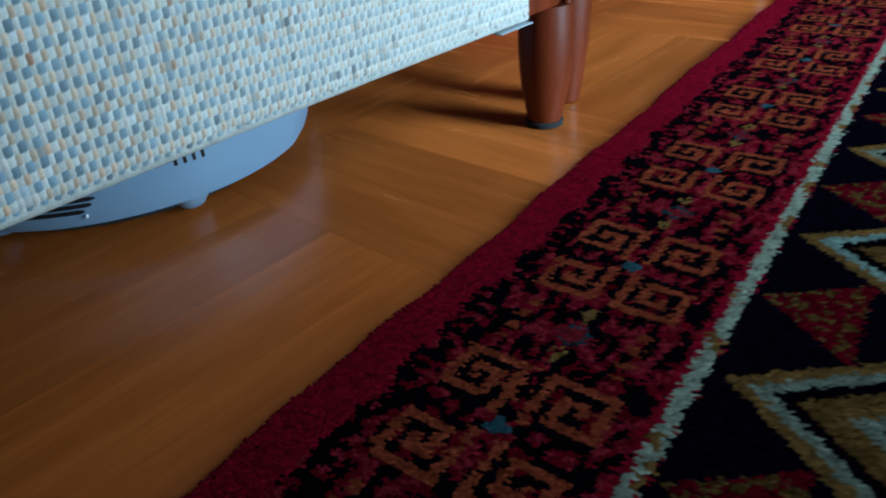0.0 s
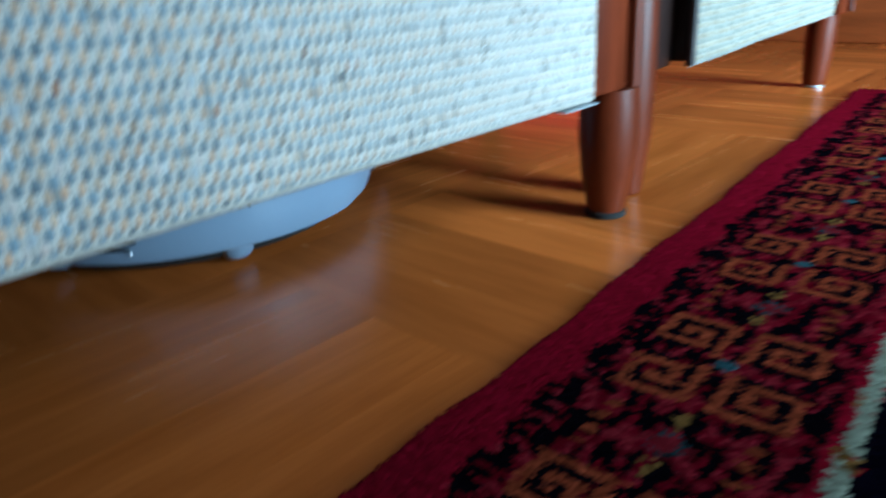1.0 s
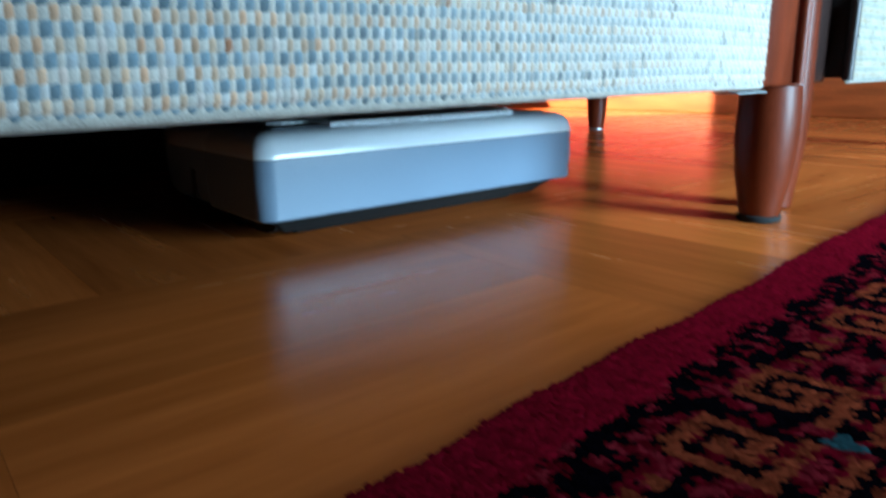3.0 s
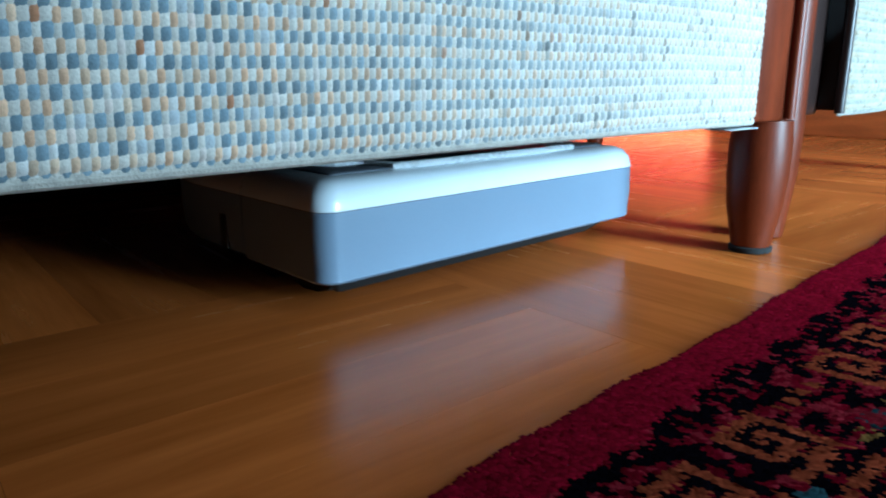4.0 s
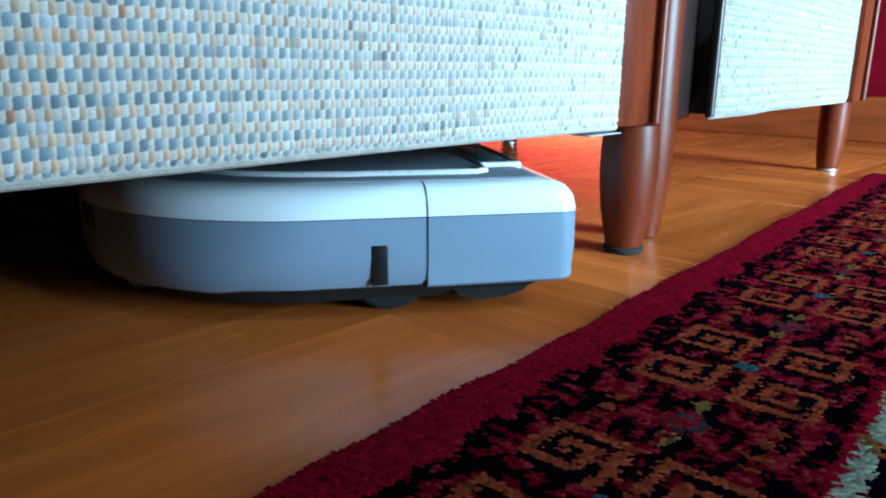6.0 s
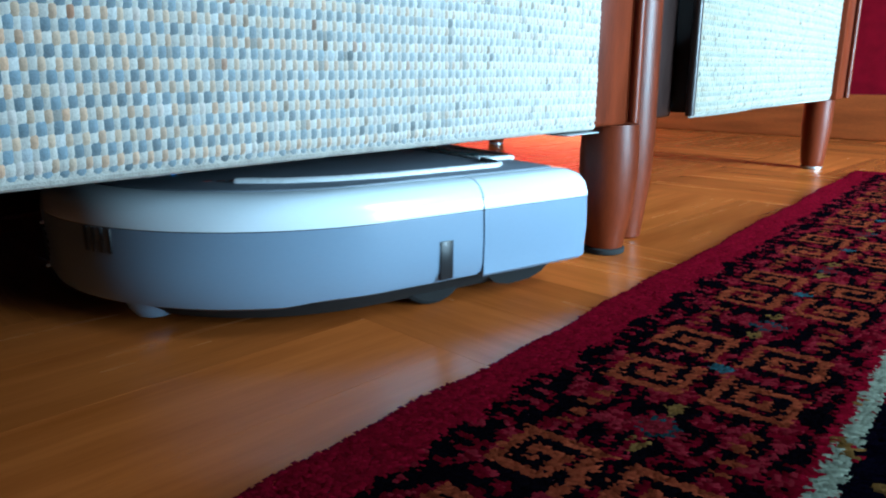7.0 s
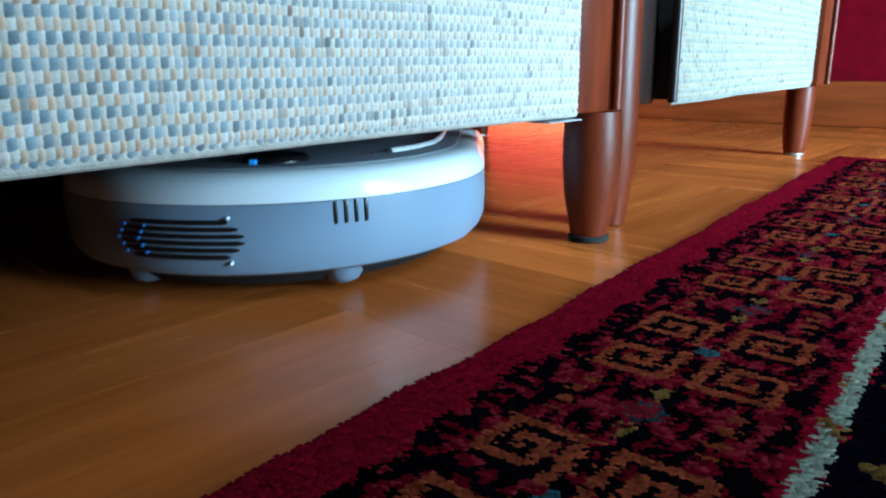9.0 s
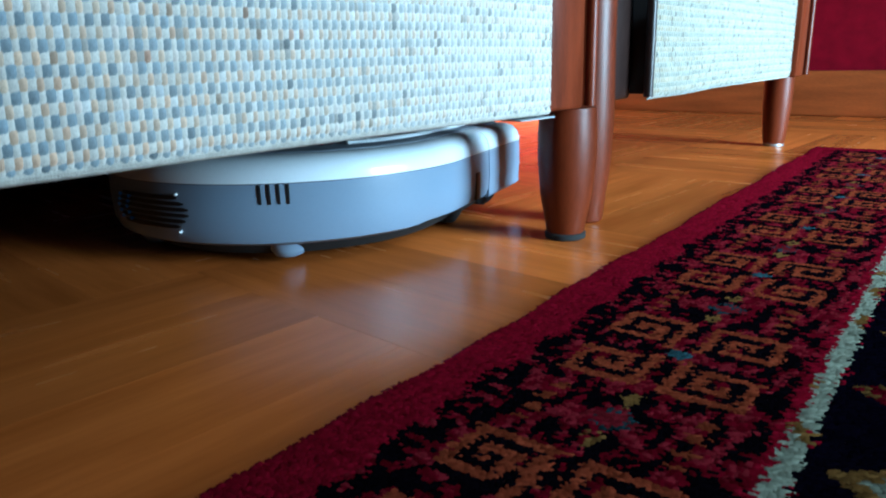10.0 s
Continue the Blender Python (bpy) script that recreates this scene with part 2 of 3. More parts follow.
def weave(name, parent, y0, y1, z0, z1, x, seed, cell=0.0031, rise=0.0048, label="", muted=False):
    """A coarse basket weave that hangs in the plane x, thread by thread."""
    rng = np.random.default_rng(seed)
    ny, nz = int(round((y1 - y0) / cell)), int(round((z1 - z0) / rise))
    sub = 4
    j, i = np.meshgrid(np.arange(nz), np.arange(ny), indexing="ij")
    i, j = i.ravel(), j.ravel()
    n = len(i)
    narrow = np.where(i % 2 == 1, 0.92, 1.22)
    centre = i + 0.5
    a = np.linspace(-0.5, 0.5, sub)
    gv, gu = np.meshgrid(a, a, indexing="ij")
    lift = (1 - 0.9 * (2 * np.abs(gu)) ** 3) * (1 - 0.9 * (2 * np.abs(gv)) ** 3)
    hi = 0.0009 + 0.0005 * rng.random(n) + 0.0005 * ((i + j) % 2 == 0)
    jit = rng.normal(0, 0.035, (n, 4))
    u = (centre[:, None, None] + jit[:, 0, None, None] + gu * narrow[:, None, None] * (1 + jit[:, 1, None, None]) * 1.10 + 0.10 * gv * jit[:, 2, None, None] * 4) * cell
    v = (j[:, None, None] + 0.5 + jit[:, 3, None, None] + gv * 1.2) * rise
    sway = 0.0008 * np.sin(i * 0.022 + seed) + 0.0004 * np.sin(i * 0.085 + 2)
    v = v * (1 - (sway / (z1 - z0))[:, None, None]) + sway[:, None, None] * 1.0
    px = x + hi[:, None, None] * lift - 0.0004
    curl = np.clip((0.008 - v) / 0.008, 0, 1)
    px = px - 0.004 * curl ** 2
    co = np.stack([px, y0 + u, z0 + v], -1).reshape(-1, 3)
    blue, warm = (i % 2 == 0) & (j % 2 == 0), (i % 2 == 1) & (j % 2 == 1)
    col = np.tile(np.array([0.55, 0.50, 0.445]), (n, 1)) * (0.85 + 0.25 * rng.random((n, 1)))
    col[blue] = np.array([0.160, 0.222, 0.258]) * (0.75 + 0.6 * rng.random((blue.sum(), 1)))
    mood = rng.random((warm.sum(), 1))
    col[warm] = np.array([0.60, 0.34, 0.21]) * (1 - mood) + np.array([0.58, 0.41, 0.29]) * mood
    col[warm] *= 0.8 + 0.4 * rng.random((warm.sum(), 1))
    rust = warm & (rng.random(n) < 0.025)
    col[rust] = (0.40, 0.17, 0.09)
    pale = rng.random(n) < 0.07
    col[pale] = col[pale] * 0.5 + 0.32
    # towards the right end, cells blend into plain cream (share: sun), with brown flecks
    sun = np.clip(((y0 + (i + 0.5) * cell) + 0.42) / 0.32, 0, 1)[:, None] * (0.0 if muted else 0.66)
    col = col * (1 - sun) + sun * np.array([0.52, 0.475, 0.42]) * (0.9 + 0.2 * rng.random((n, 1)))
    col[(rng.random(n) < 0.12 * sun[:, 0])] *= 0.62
    # the short sofa's cells: mixed towards cream, then scaled to 0.58
    if muted:
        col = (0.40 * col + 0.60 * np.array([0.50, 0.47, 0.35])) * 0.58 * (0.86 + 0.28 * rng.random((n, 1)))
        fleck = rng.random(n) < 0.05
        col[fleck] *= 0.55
    cols = np.repeat(col, sub * sub, 0)
    q = np.arange((sub - 1) ** 2)
    q = (q // (sub - 1)) * sub + q % (sub - 1)
    face = np.stack([q, q + 1, q + sub + 1, q + sub], 1)
    faces = (np.arange(n)[:, None, None] * sub * sub + face[None]).reshape(-1, 4)
    return dyed(name, co, faces, cols, CLOTH, parent, label)


def sofa(name, m, width, label, seed, depth=0.74, height=0.78, left_dark=False, proud=-0.003):
    """A low sofa; its origin is on the floor below the right end of its cloth front. The front looks along +x, y runs along it."""
    s = thing(name, m, label, "sofa", "sofas in a row")
    z0 = 0.112
    y0, y1 = -width, 0.0
    part("base_frame", box(-depth, -0.006, y0 + 0.002, y1 - 0.002, z0 + 0.004, 0.36, 0.003), LINING, s, "black lined frame")
    # unseen black sheet added along the back to darken the space under the seat
    part("back_blackout", box(-depth + 0.002, -depth + 0.02, y0 - 0.05, (y1 + 0.05) if width > 1 else y0 + 0.24, 0.0004, 0.14, 0.0001), LINING, s, "added black sheet that keeps the space under the sofa dark")
    part("cloth_backing", box(-0.0058, -0.0006, y0 + 0.001, y1 - 0.001, z0 + 0.006, 0.368), HEM, s, "cream backing behind the weave")
    weave("front_cloth", s, y0, y1, z0, 0.37, 0.0, seed, label="pale cream speckled weave" if width < 1 else "cream, blue and peach checked basket weave", muted=width < 1)
    hem = tube([(-0.0036, y, z0 + 0.0018 + 0.0006 * math.sin(9 * y + seed)) for y in np.linspace(y0, y1, 90)], 0.0030 if width > 1 else 0.0016, 10)
    part("hem", hem, HEM, s, "folded cream hem along the lower edge")
    part("seat_cushion", box(-depth + 0.16, 0.0, y0 + 0.01, y1 - 0.01, 0.37, 0.47, 0.03, 4), CUSHION, s)
    part("backrest", box(-depth, -depth + 0.18, y0 + 0.01, y1 - 0.01, 0.36, height, 0.04, 4), CUSHION, s)
    for end, dark in ((0, False), (1, left_dark)):
        # with left_dark the left board is near-black and set back 2 cm
        side = part("side_board", box(-depth, (-0.02 if dark else proud), *((0.0015, 0.052) if not end else (y0 - 0.052, y0 - 0.0015)), z0 + 0.0, 0.56, 0.004), DARK_BEECH if dark else BEECH, s, "near-black board, set back" if dark else "")
        yb = 0.0572 if not end else y0 - 0.0052
        xb = -0.001 if end else proud + 0.002
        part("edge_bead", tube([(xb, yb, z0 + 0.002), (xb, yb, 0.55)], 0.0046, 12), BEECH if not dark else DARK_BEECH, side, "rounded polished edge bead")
    return s


HEM = material("cream_hem", (0.42, 0.38, 0.33), 0.95, vary=0.25, scale=160, fine=900, bump=0.5)
FLAP = material("grey_lining", (0.30, 0.32, 0.33), 0.8)
CUSHION = material("cream_upholstery", (0.55, 0.53, 0.48), 0.9, vary=0.2, scale=60, fine=500, bump=0.5)


def add_leg(s, x, y, h, glide=False):
    leg = part("leg", lathe(leg_profile(h, 0.0222, 0.0222, 0.0165) if glide else leg_profile(h)), BEECH, s, "tapered turned wooden leg")
    leg.matrix_basis = Matrix.Translation((x, y, 0))
    if glide:
        part("glide", lathe([(0.0120, 0.0), (0.0165, 0.001), (0.0165, 0.0042), (0.012, 0.005)], 20), GLIDE, leg, "bright metal glide")
    else:
        part("foot_cap", lathe([(0.0160, 0.0), (0.0176, 0.0008), (0.0178, 0.0048), (0.0165, 0.0056)], 24), FELT, leg, "black felt foot cap")
    return leg


SOFA_AT = pose(-0.32, 0.50, 0)
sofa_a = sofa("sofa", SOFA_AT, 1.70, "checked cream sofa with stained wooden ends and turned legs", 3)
add_leg(sofa_a, -0.022, 0.058, 0.112)
add_leg(sofa_a, -0.022, -1.74, 0.112)
add_leg(sofa_a, -0.68, 0.03, 0.112)
add_leg(sofa_a, -0.68, -1.72, 0.112)
part("lining_flap", box(-0.018, 0.0015, -0.040, 0.003, 0.1086, 0.1096, 0.0004), FLAP, sofa_a, "loose grey corner of the lining")
post = part("arm_post", lathe([(0.0145, 0.0), (0.0165, 0.002), (0.0185, 0.02), (0.0230, 0.06), (0.0242, 0.10), (0.0232, 0.16), (0.0222, 0.30), (0.0220, 0.56)], 32), BEECH, sofa_a, "round polished arm post with a tapered foot")
post.matrix_basis = Matrix.Translation((-0.042, 0.124, 0))

CHAIR_AT = pose(-0.372, 1.249, 0, 0, 0, 4.3)
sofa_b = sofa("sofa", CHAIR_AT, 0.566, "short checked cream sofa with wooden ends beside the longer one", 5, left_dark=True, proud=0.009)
add_leg(sofa_b, -0.020, 0.028, 0.112, True)
add_leg(sofa_b, -0.66, 0.02, 0.112, True)
add_leg(sofa_b, -0.66, -0.58, 0.112, True)

# ---- the rug ----
KEY = ("1111111", "1000001", "1011101", "1010101", "1010001", "1011111", "1000000")
RUG_AT = pose(-0.2225, 0.0, 0.0, 0, 0, 4.6)
RUG_W, RUG_S, RUG_E = 1.25, -0.95, 1.262


def rug_dye(u, v, rng):
    """The knots' colours; u: from the long edge inwards, v: along it."""
    n = len(u)
    end = RUG_E - v
    far, near = RUG_W - u, v - RUG_S
    d = np.minimum(np.minimum(u, end), np.minimum(far, near))
    w = np.where((d == u) | (d == far), v, RUG_E - u)
    bits = np.array([[int(c) for c in row] for row in KEY])
    speck, clump = rng.random(n), np.array([noise.noise((a * 125, b * 48, 0)) for a, b in zip(u, v)])
    fine = np.array([noise.noise((a * 210, b * 110, 7)) for a, b in zip(u, v)])
    crimson, black, orange = np.array([0.25, 0.004, 0.016]), np.array([0.0032, 0.0020, 0.0036]), np.array([0.31, 0.050, 0.022])
    rose, teal, cream, ochre = np.array([0.27, 0.016, 0.026]), np.array([0.030, 0.085, 0.10]), np.array([0.32, 0.335, 0.25]), np.array([0.22, 0.10, 0.030])
    col = np.tile(crimson, (n, 1)) * (0.8 + 0.4 * speck[:, None])
    ragged = d + 0.006 * clump
    lace = (ragged > 0.030) & (d < 0.1526)
    mix = np.clip(0.5 + 1.3 * clump + 0.9 * fine, 0, 1)
    ground = np.where((mix > 0.52)[:, None], black, crimson * 0.62)
    ground = np.where(((mix < 0.22) & (speck > 0.3))[:, None], rose, ground)
    col = np.where(lace[:, None], ground, col)
    leaf = (np.abs(ragged - 0.037) < 0.0045) & (np.sin(w * 2 * math.pi / 0.011 + 2 * clump) > -0.3)
    col = np.where(leaf[:, None], black, col)
    k = np.round((w - 0.207) / 0.1595)
    a, b = w - 0.207 - 0.1595 * k, d - 0.0955
    side = 0.0400
    pa, pb = (np.abs(a) - 0.006) / side, (np.abs(b) - 0.005) / (side * 0.97)
    pa, pb = pa + 0.02 * fine, pb + 0.02 * clump
    inside = (pa >= 0) & (pa < 1) & (pb >= 0) & (pb < 1)
    ia, ib = np.clip((pa * 7).astype(int), 0, 6), np.clip((pb * 7).astype(int), 0, 6)
    on = inside & (bits[6 - ia, ib] == 1)
    field = inside & ~on
    col = np.where(field[:, None], np.where((clump > 0.28)[:, None], crimson * 0.6, black * 1.2), col)
    col = np.where(on[:, None], orange * (0.75 + 0.5 * speck[:, None]) * np.where(fine > 0.4, 0.75, 1.0)[:, None], col)
    heart = (a ** 2 + b ** 2) < 0.0058 ** 2
    col = np.where(heart[:, None], teal, col)
    stem = (np.abs(b) < 0.0022) & (np.abs(a) > 0.05)
    col = np.where((stem & (speck > 0.2))[:, None], black, col)
    a2 = w - 0.287 - 0.1595 * np.round((w - 0.287) / 0.1595)
    f = np.hypot(a2, b)
    ang = np.arctan2(b, a2)
    flower = f < 0.013 * (0.75 + 0.25 * np.cos(4 * ang))
    col = np.where(flower[:, None], rose * 0.7, col)
    col = np.where(((f > 0.006) & (f < 0.0095) & (speck > 0.45))[:, None], teal * 0.55, col)
    petal = (np.abs(np.abs(a2) - 0.020) + np.abs(b) * 1.6 < 0.009)
    col = np.where((petal & (speck > 0.25))[:, None], ochre, col)
    bits_in = (np.abs(np.abs(b) - 0.034) < 0.004) & (np.abs(a2) < 0.022) & (np.sin(a2 * 500) > 0)
    col = np.where(bits_in[:, None], orange * 0.8, col)
    line = np.abs(d - 0.1622 + 0.0012 * clump) < 0.0044
    col = np.where(line[:, None], cream * (0.85 + 0.3 * speck[:, None]), col)
    col = np.where((line & (clump > 0.34))[:, None], ochre, col)
    inner = d > 0.1670
    col = np.where(inner[:, None], black * np.array([0.8, 0.9, 1.5]), col)
    for period, phase, tip, reach, kind in ((0.160, 0.216, 0.172, 0.052, 1), (0.160, 0.296, 0.174, 0.105, 0), (0.160, 0.376, 0.340, 0.09, 1), (0.160, 0.216, 0.300, 0.12, 2)):
        c = w - phase - period * np.round((w - phase) / period)
        q = d - tip
        tri = (q > 0) & (q < reach) & (np.abs(c) < q * 0.80)
        skin = q * 0.80 - np.abs(c)
        if kind == 1:
            paint = np.where((fine > 0.1)[:, None], ochre * 0.5, crimson * 0.45)
        else:
            band = (skin * 110).astype(int) % 4
            odd = np.round((w - phase) / period).astype(int) % 2 == 0
            pale = np.where(odd[:, None], cream * 0.6, np.array([0.20, 0.27, 0.23]))
            paint = np.where((band == 0)[:, None], ochre * 0.85, np.where((band == 1)[:, None], pale, np.where((band == 2)[:, None], black, ochre * 0.6)))
        col = np.where(tri[:, None], paint * (0.7 + 0.5 * speck[:, None]), col)
    return col * (0.35 + 0.12 * rng.random((n, 1)))


def rug():
    r = thing("rug", RUG_AT, "dark red knotted wool rug with a hooked border pattern", "rug")
    part("backing", box(0.002, RUG_W, RUG_S, RUG_E, 0.0002, 0.0035, 0.0012), BACKING, r)
    rng = np.random.default_rng(11)
    du, dv = 0.0025, 0.0018
    gu, gv = np.arange(0, 0.56, du), np.arange(-0.10, RUG_E, dv)
    u, v = [g.ravel() for g in np.meshgrid(gu, gv, indexing="ij")]
    n = len(u)
    rows = np.round((v + 0.10) / dv).astype(int)
    u = u + du * 0.5 * (rows % 2) + rng.normal(0, 0.0005, n) + 0.0008 * rng.random(rows.max() + 1)[rows]
    v = v + rng.normal(0, 0.0003, n) + dv / 2
    u = u + 0.0015 * np.sin(v * 23) + 0.0010 * np.sin(v * 71)
    wide, deep = np.full(n, du), np.full(n, dv)
    # the rest of the rug, in coarser tufts
    cu, cv = [g.ravel() for g in np.meshgrid(np.arange(0.0035, RUG_W, 0.007), np.arange(RUG_S + 0.0035, RUG_E, 0.007), indexing="ij")]
    keep = (cu > 0.562) | (cv < -0.100)
    u, v = np.concatenate([u, cu[keep]]), np.concatenate([v, cv[keep]])
    wide, deep = np.concatenate([wide, np.full(keep.sum(), 0.007)]), np.concatenate([deep, np.full(keep.sum(), 0.007)])
    n = len(u)
    col = rug_dye(u + rng.normal(0, 0.0010, n), v, rng)
    h = 0.0051 + 0.0005 * rng.random(n)
    lean = np.stack([rng.normal(0.0012, 0.0012, n), rng.normal(0, 0.0004, n)], 1)
    base = np.array([(-1, -1), (1, -1), (1, 1), (-1, 1)]) * 0.75
    co = np.zeros((n, 5, 3))
    co[:, :4, 0], co[:, :4, 1], co[:, :4, 2] = u[:, None] + base[:, 0] * wide[:, None], v[:, None] + base[:, 1] * deep[:, None], 0.0040
    co[:, 4, 0], co[:, 4, 1], co[:, 4, 2] = u + lean[:, 0], v + lean[:, 1], h
    f = np.array([(0, 1, 4), (1, 2, 4), (2, 3, 4), (3, 0, 4)])
    faces = (np.arange(n)[:, None, None] * 5 + f[None]).reshape(-1, 3)
    face = dyed("knotted_face", co.reshape(-1, 3), faces, np.repeat(col, 5, 0), PILE, r, "crimson, black, orange and cream wool knots")
    tagged(face, kind="stuff")
    return r


rug()

# ---- the robot ----
RL, RW, RX = 0.1690, 0.1703, -0.0680


def outline(inset, x0=-9.0, x1=9.0, corner=0.014):
    """The robot's plan: a half circle in front, straight sides, a flat rear; cut at x0 and x1."""
    w, rear, c = RW - inset, -RL + inset, max(corner - inset * 0.5, 0.003)
    right = [(w * math.cos(a), -w * math.sin(a)) for a in np.linspace(0, math.pi / 2, 33)]
    right += [(x, -w) for x in np.linspace(-0.02, rear + c, 9)]
    right += [(rear + c - c * math.sin(a), -w + c - c * math.cos(a)) for a in np.linspace(0.0, math.pi / 2, 9)[1:]]
    pts = right + [(x, -y) for x, y in reversed(right[1:])]
    return [(min(max(x, x0), x1), y) for x, y in pts]


def hull(levels, x0=-9.0, x1=9.0, step=0.0):
    """The plan drawn up through levels of (inset, height); step: how far the lower edge is cut away behind the front."""
    def up(x, z):
        return z + step * min(max((0.062 - x) / 0.018, 0), 1) * max(0.050 - z, 0) / 0.031
    bm = rings([[(x, y, up(x, z)) for x, y in outline(d, x0, x1)] for d, z in levels])
    bmesh.ops.remove_doubles(bm, verts=bm.verts, dist=0.00002)
    return bm


def on_side(angle, z, out=0.0):
    """A pose on the round front; its x points outwards."""
    a = radians(angle)
    return Matrix.Translation(((RW + out) * math.cos(a), (RW + out) * math.sin(a), z)) @ Matrix.Rotation(a, 4, "Z")


def robot():
    r = thing("robot_vacuum", pose(-0.614, 0.284, 0), "white and grey robot vacuum cleaner with a flat rear", "robot vacuum")
    low = [(0.012, 0.019), (0.004, 0.0225), (0.0010, 0.030), (0.0, 0.045), (0.0004, 0.0682)]
    rim = [(0.0002, 0.0688), (0.0002, 0.0705), (0.0022, 0.0785), (0.0065, 0.0840), (0.0130, 0.0868), (0.0220, 0.0876)]
    body = part("lower_shell", hull(low, x0=RX + 0.0007, step=0.0025), SHELL, r, "smooth grey-blue plastic side")
    bin_ = part("dust_bin", hull([(0.0025, 0.0205), (0.0008, 0.0225)] + low[2:], x1=RX - 0.0007, step=0.0025), SHELL, r, "removable bin with a flat end")
    part("upper_rim", hull(rim, x0=RX + 0.0007), WHITE, r, "glossy white rounded rim")
    part("bin_rim", hull(rim, x1=RX - 0.0007), WHITE, bin_, "glossy white rounded rim")
    part("seam", hull([(0.0035, 0.024), (0.0016, 0.05), (0.0016, 0.075), (0.016, 0.0860)], x0=RX - 0.002, x1=RX + 0.002), BLACK, r)
    part("joint_line", hull([(0.0006, 0.0678), (0.0008, 0.0692)]), BLACK, r)
    part("top_panel", hull([(0.0225, 0.0872), (0.0230, 0.0884), (0.0245, 0.0890)]), TOP, r, "dark grey top plate")
    part("underbody", hull([(0.037, 0.0060), (0.031, 0.0075), (0.016, 0.0197), (0.012, 0.0275)]), RUBBER, r, "matt black underside")
    # silver frame line on the top plate
    trim = [(0.070, 0.100, 0.0896), (0.045, 0.117, 0.0896), (0.015, 0.127, 0.0896), (-0.020, 0.131, 0.0896), (-0.108, 0.131, 0.0896), (-0.116, 0.124, 0.0896), (-0.119, 0.100, 0.0896), (-0.148, 0.098, 0.0896), (-0.151, 0.060, 0.0896), (-0.151, -0.001, 0.0896)]
    part("trim", tube(trim, 0.0026), SILVER, r, "raised silver line on the top")
    part("trim", tube([(x, -y, z) for x, y, z in trim], 0.0026), SILVER, r)
    part("handle", box(-0.147, -0.122, -0.090, 0.090, 0.0885, 0.0905, 0.0008), SILVER, bin_, "silver bin handle")
    part("handle_recess", box(-0.1445, -0.1245, -0.086, 0.086, 0.0898, 0.0911, 0.0004), GRIP, bin_, "glossy dark teal grip plate")
    # windows of the distance sensors
    for side in (1, -1):
        part("sensor_window", box(-0.0435, -0.0335, side * RW - 0.002, side * RW + 0.0007, 0.0265, 0.0518, 0.0006), BLACK, body, "narrow black sensor window")
        for k in range(4 if side > 0 else 0):
            slot = part("vent_slot", box(-0.002, 0.0005, -0.0013, 0.0013, -0.0075, 0.0075, 0.0004), BLACK, body)
            slot.matrix_basis = on_side(side * (26.0 + 2.35 * k), 0.0605)
        foot = part("guide_foot", lathe([(0.008, 0.0045), (0.0125, 0.0062), (0.0165, 0.0115), (0.0205, 0.0215)], 24, squash=0.85), SHELL, r, "rounded guide foot")
        foot.matrix_basis = Matrix.Translation((0.117, side * 0.0700, 0))
        tyre = part("wheel", lathe([(0.027, -0.010), (0.0295, -0.008), (0.0295, 0.008), (0.027, 0.010)], 32), RUBBER, r, "ribbed black drive wheel")
        tyre.matrix_basis = Matrix.Translation((-0.048, side * 0.132, 0.0297)) @ Matrix.Rotation(radians(90), 4, "X")
        part("hub", lathe([(0.012, -0.0108), (0.012, 0.0108)], 16), SHELL, tyre)
    part("rubber_skirt", box(-0.132, -0.122, -0.115, 0.115, 0.005, 0.0205, 0.001), RUBBER, bin_, "black rubber skirt")
    for side in (1, -1):
        part("end_guard", rings([[(x, y, z) for x, z in ((-0.150, 0.0265), (-0.146, 0.0165), (-0.138, 0.0105), (-0.126, 0.0070), (-0.108, 0.0060), (-0.096, 0.0085), (-0.088, 0.0150), (-0.084, 0.0265))] for y in (side * 0.112, side * 0.148)]), RUBBER, bin_, "black wedge-shaped guard under the bin")
    brush = part("roller_brush", tube([(-0.115, -0.12, 0.0155), (-0.115, 0.12, 0.0155)], 0.0150, 16), BRISTLE, r, "black bristle roller")
    # the front grille, six long slots with rounded ends
    for k in range(6):
        z = 0.0352 + 0.0045 * k
        short = 3.2 if k in (0, 5) else 1.2 if k in (1, 4) else 0.0
        ends = np.linspace(-23 + short, 6.5 - short, 20)
        loops = []
        for a in ends:
            m = on_side(a, z)
            half = 0.0015 * (0.4 if a in (ends[0], ends[-1]) else 1.0)
            loops.append([m @ Vector(q) for q in ((-0.003, 0, -half), (0.0004, 0, -half), (0.0004, 0, half), (-0.003, 0, half))])
        part("grille_slot", rings(loops), BLACK, body, "long dark air slot")
    for z in (0.0315, 0.0605):
        lamp = part("sensor_lamp", lathe([(0.0012, -0.001), (0.0012, 0.001), (0.0006, 0.0016)], 10), SILVER, body, "tiny shining sensor lens")
        lamp.matrix_basis = on_side(3.5, z, 0.0006) @ Matrix.Rotation(radians(90), 4, "Y")
    # lights and print on the top plate
    dome = part("sensor_dome", lathe([(0.0225, 0.0880), (0.0225, 0.0925), (0.0205, 0.0950), (0.012, 0.0962), (0.002, 0.0964)], 36), BLACK, r, "low round black dome with blue lights")
    dome.matrix_basis = Matrix.Translation((0.112, 0.026, -0.002))
    for a in (radians(-24), radians(148)):
        lit = part("indicator", box(-0.0006, 0.0012, -0.0028, 0.0028, -0.0030, 0.0030, 0.0005), BLUE_LED, dome, "blue glowing indicator")
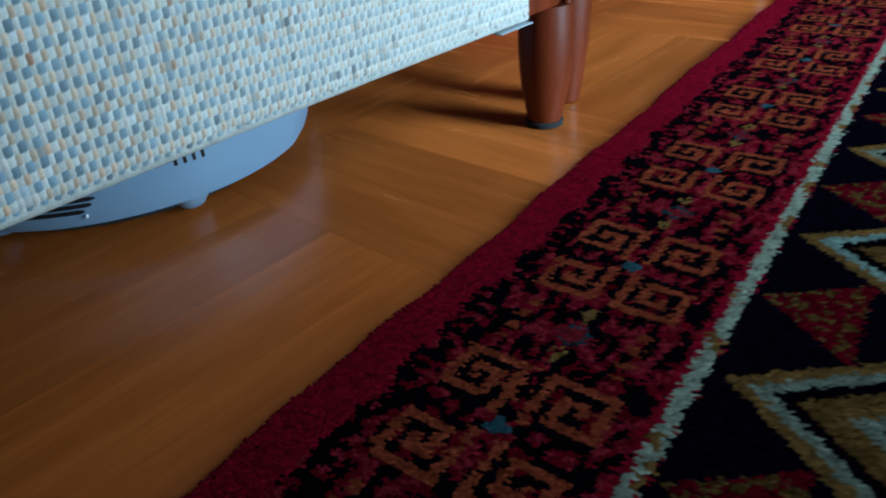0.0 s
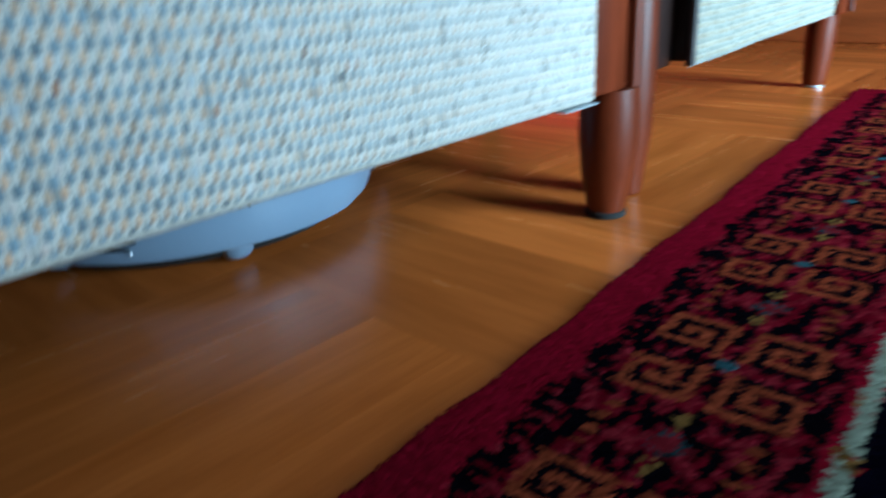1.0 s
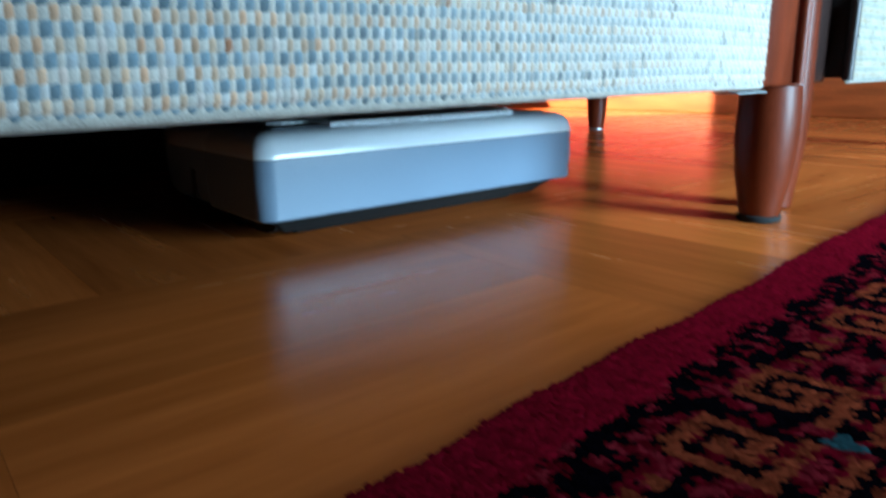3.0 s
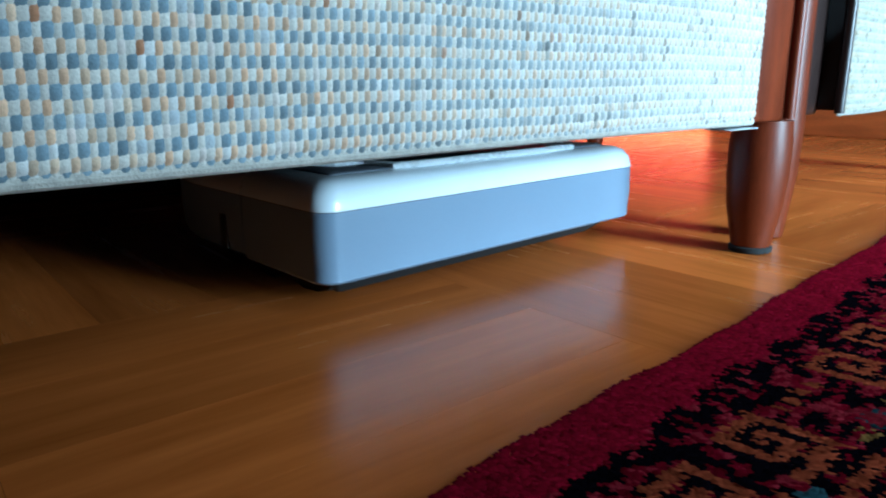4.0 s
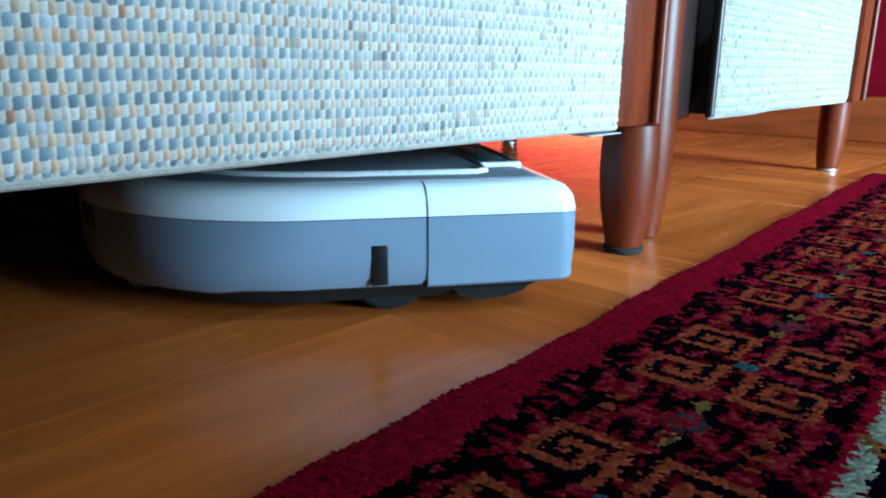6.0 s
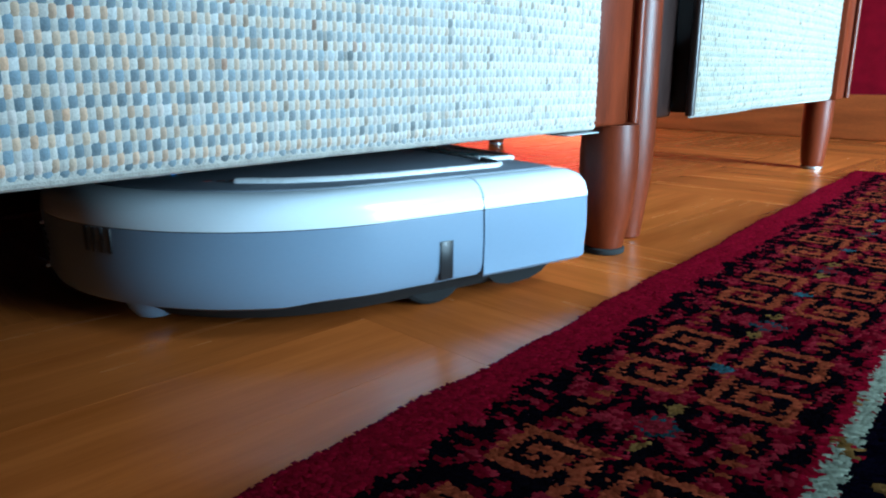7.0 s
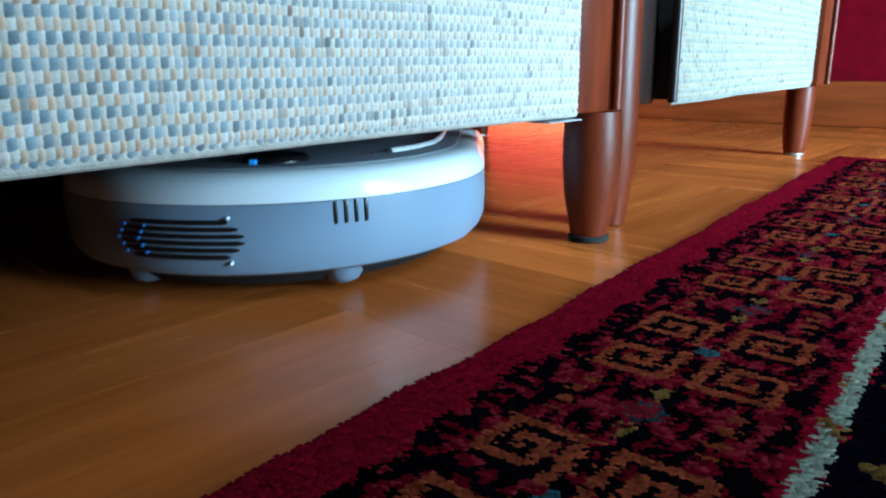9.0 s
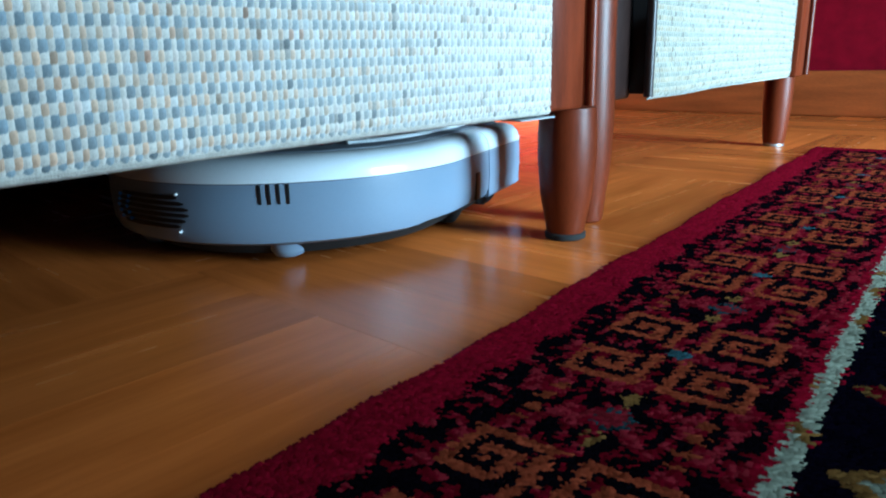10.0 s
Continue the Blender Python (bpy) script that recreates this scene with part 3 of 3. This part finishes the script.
        lit.matrix_basis = Matrix.Translation((0.0225 * math.cos(a), 0.0225 * math.sin(a), 0.0912)) @ Matrix.Rotation(a, 4, "Z")
    for k in range(10):
        dot = part("sensor_dot", lathe([(0.0013, -0.001), (0.0013, 0.0008), (0.0007, 0.0013)], 10), DIM_BLUE, body, "dim blue sensor dot")
        dot.matrix_basis = on_side(-17.0 - 5.5 * (k // 5) - 1.0 * (1 - abs(k % 5 - 2)), 0.0370 + 0.0045 * (k % 5), 0.0006) @ Matrix.Rotation(radians(90), 4, "Y")
    for k in range(5):
        part("print_bar", box(0.052 + 0.007 * k, 0.057 + 0.007 * k, 0.098 - 0.004 * k, 0.1005 - 0.004 * k, 0.0889, 0.0893), MARK_RED, r)
    return r


rob = robot()

# ---- parquet planks ----
def parquet():
    w = BLOCK / STRIPS
    bm = box(-BLOCK / 2 + 0.00008, BLOCK / 2 - 0.00008, -w / 2 + 0.00008, w / 2 - 0.00008, -0.0030, 0.0, 0.0)
    me = bpy.data.meshes.new("plank")
    bm.to_mesh(me)
    bm.free()
    me.materials.append(OAK)
    near, rest = [], []
    for a in range(-7, 9):
        for b in range(-9, 7):
            for k in range(STRIPS):
                across = (a + b) % 2 == 1
                cx, cy = PX + (a + 0.5) * BLOCK, PY + (b + 0.5) * BLOCK
                o = (k + 0.5) * w - BLOCK / 2
                x, y = (cx, cy + o) if across else (cx + o, cy)
                inside = ROOM[0] < x < ROOM[1] and ROOM[2] < y < ROOM[3] + 0.09
                if inside and -1.75 < x < 0.35 and -0.35 < y < 1.95:
                    near.append((x, y, across))
                elif inside:
                    rest.append((x, y, across))
    for x, y, across in near[:340]:
        ob = new("plank", me)
        ob.parent = floor
        ob.matrix_basis = pose(x, y, 0, 0, 0, 0 if across else 90)
    if rest:
        whole = bmesh.new()
        for x, y, across in rest:
            whole.from_mesh(me)
            whole.verts.ensure_lookup_table()
            for v in whole.verts[-len(me.vertices):]:
                v.co = pose(x, y, 0, 0, 0, 0 if across else 90) @ v.co
        tagged(part("far_planks", whole, OAK, floor, smooth=False), kind="stuff")


parquet()


# ---- what moves ----
def motions():
    rows = [
        (0.0, -0.615, 0.278, -38.5), (0.2, -0.620, 0.282, -39.5), (0.5, -0.640, 0.307, -37.5), (1.0, -0.653, 0.329, -45.2), (1.2, -0.672, 0.344, -62.2),
        (1.5, -0.677, 0.352, -80.8), (1.7, -0.674, 0.350, -93.0), (2.0, -0.674, 0.347, -116.4), (2.5, -0.681, 0.340, -144.0),
        (3.0, -0.690, 0.360, -180.5), (3.2, -0.688, 0.363, -181.5), (4.3, -0.560, 0.333, -169.0), (4.5, -0.548, 0.338, -162.5), (5.0, -0.521, 0.346, -162.0),
        (5.5, -0.516, 0.345, -140.6), (7.0, -0.494, 0.332, -101.7), (7.5, -0.496, 0.337, -82.2), (8.0, -0.492, 0.316, -70.0), (8.5, -0.494, 0.324, -54.9), (9.0, -0.530, 0.374, -49.8),
        (9.5, -0.557, 0.418, -62.0), (10.0, -0.578, 0.454, -72.7),
    ]
    walk(rob, [(t, pose(x, y, 0, 0, 0, a)) for t, x, y, a in rows])


motions()
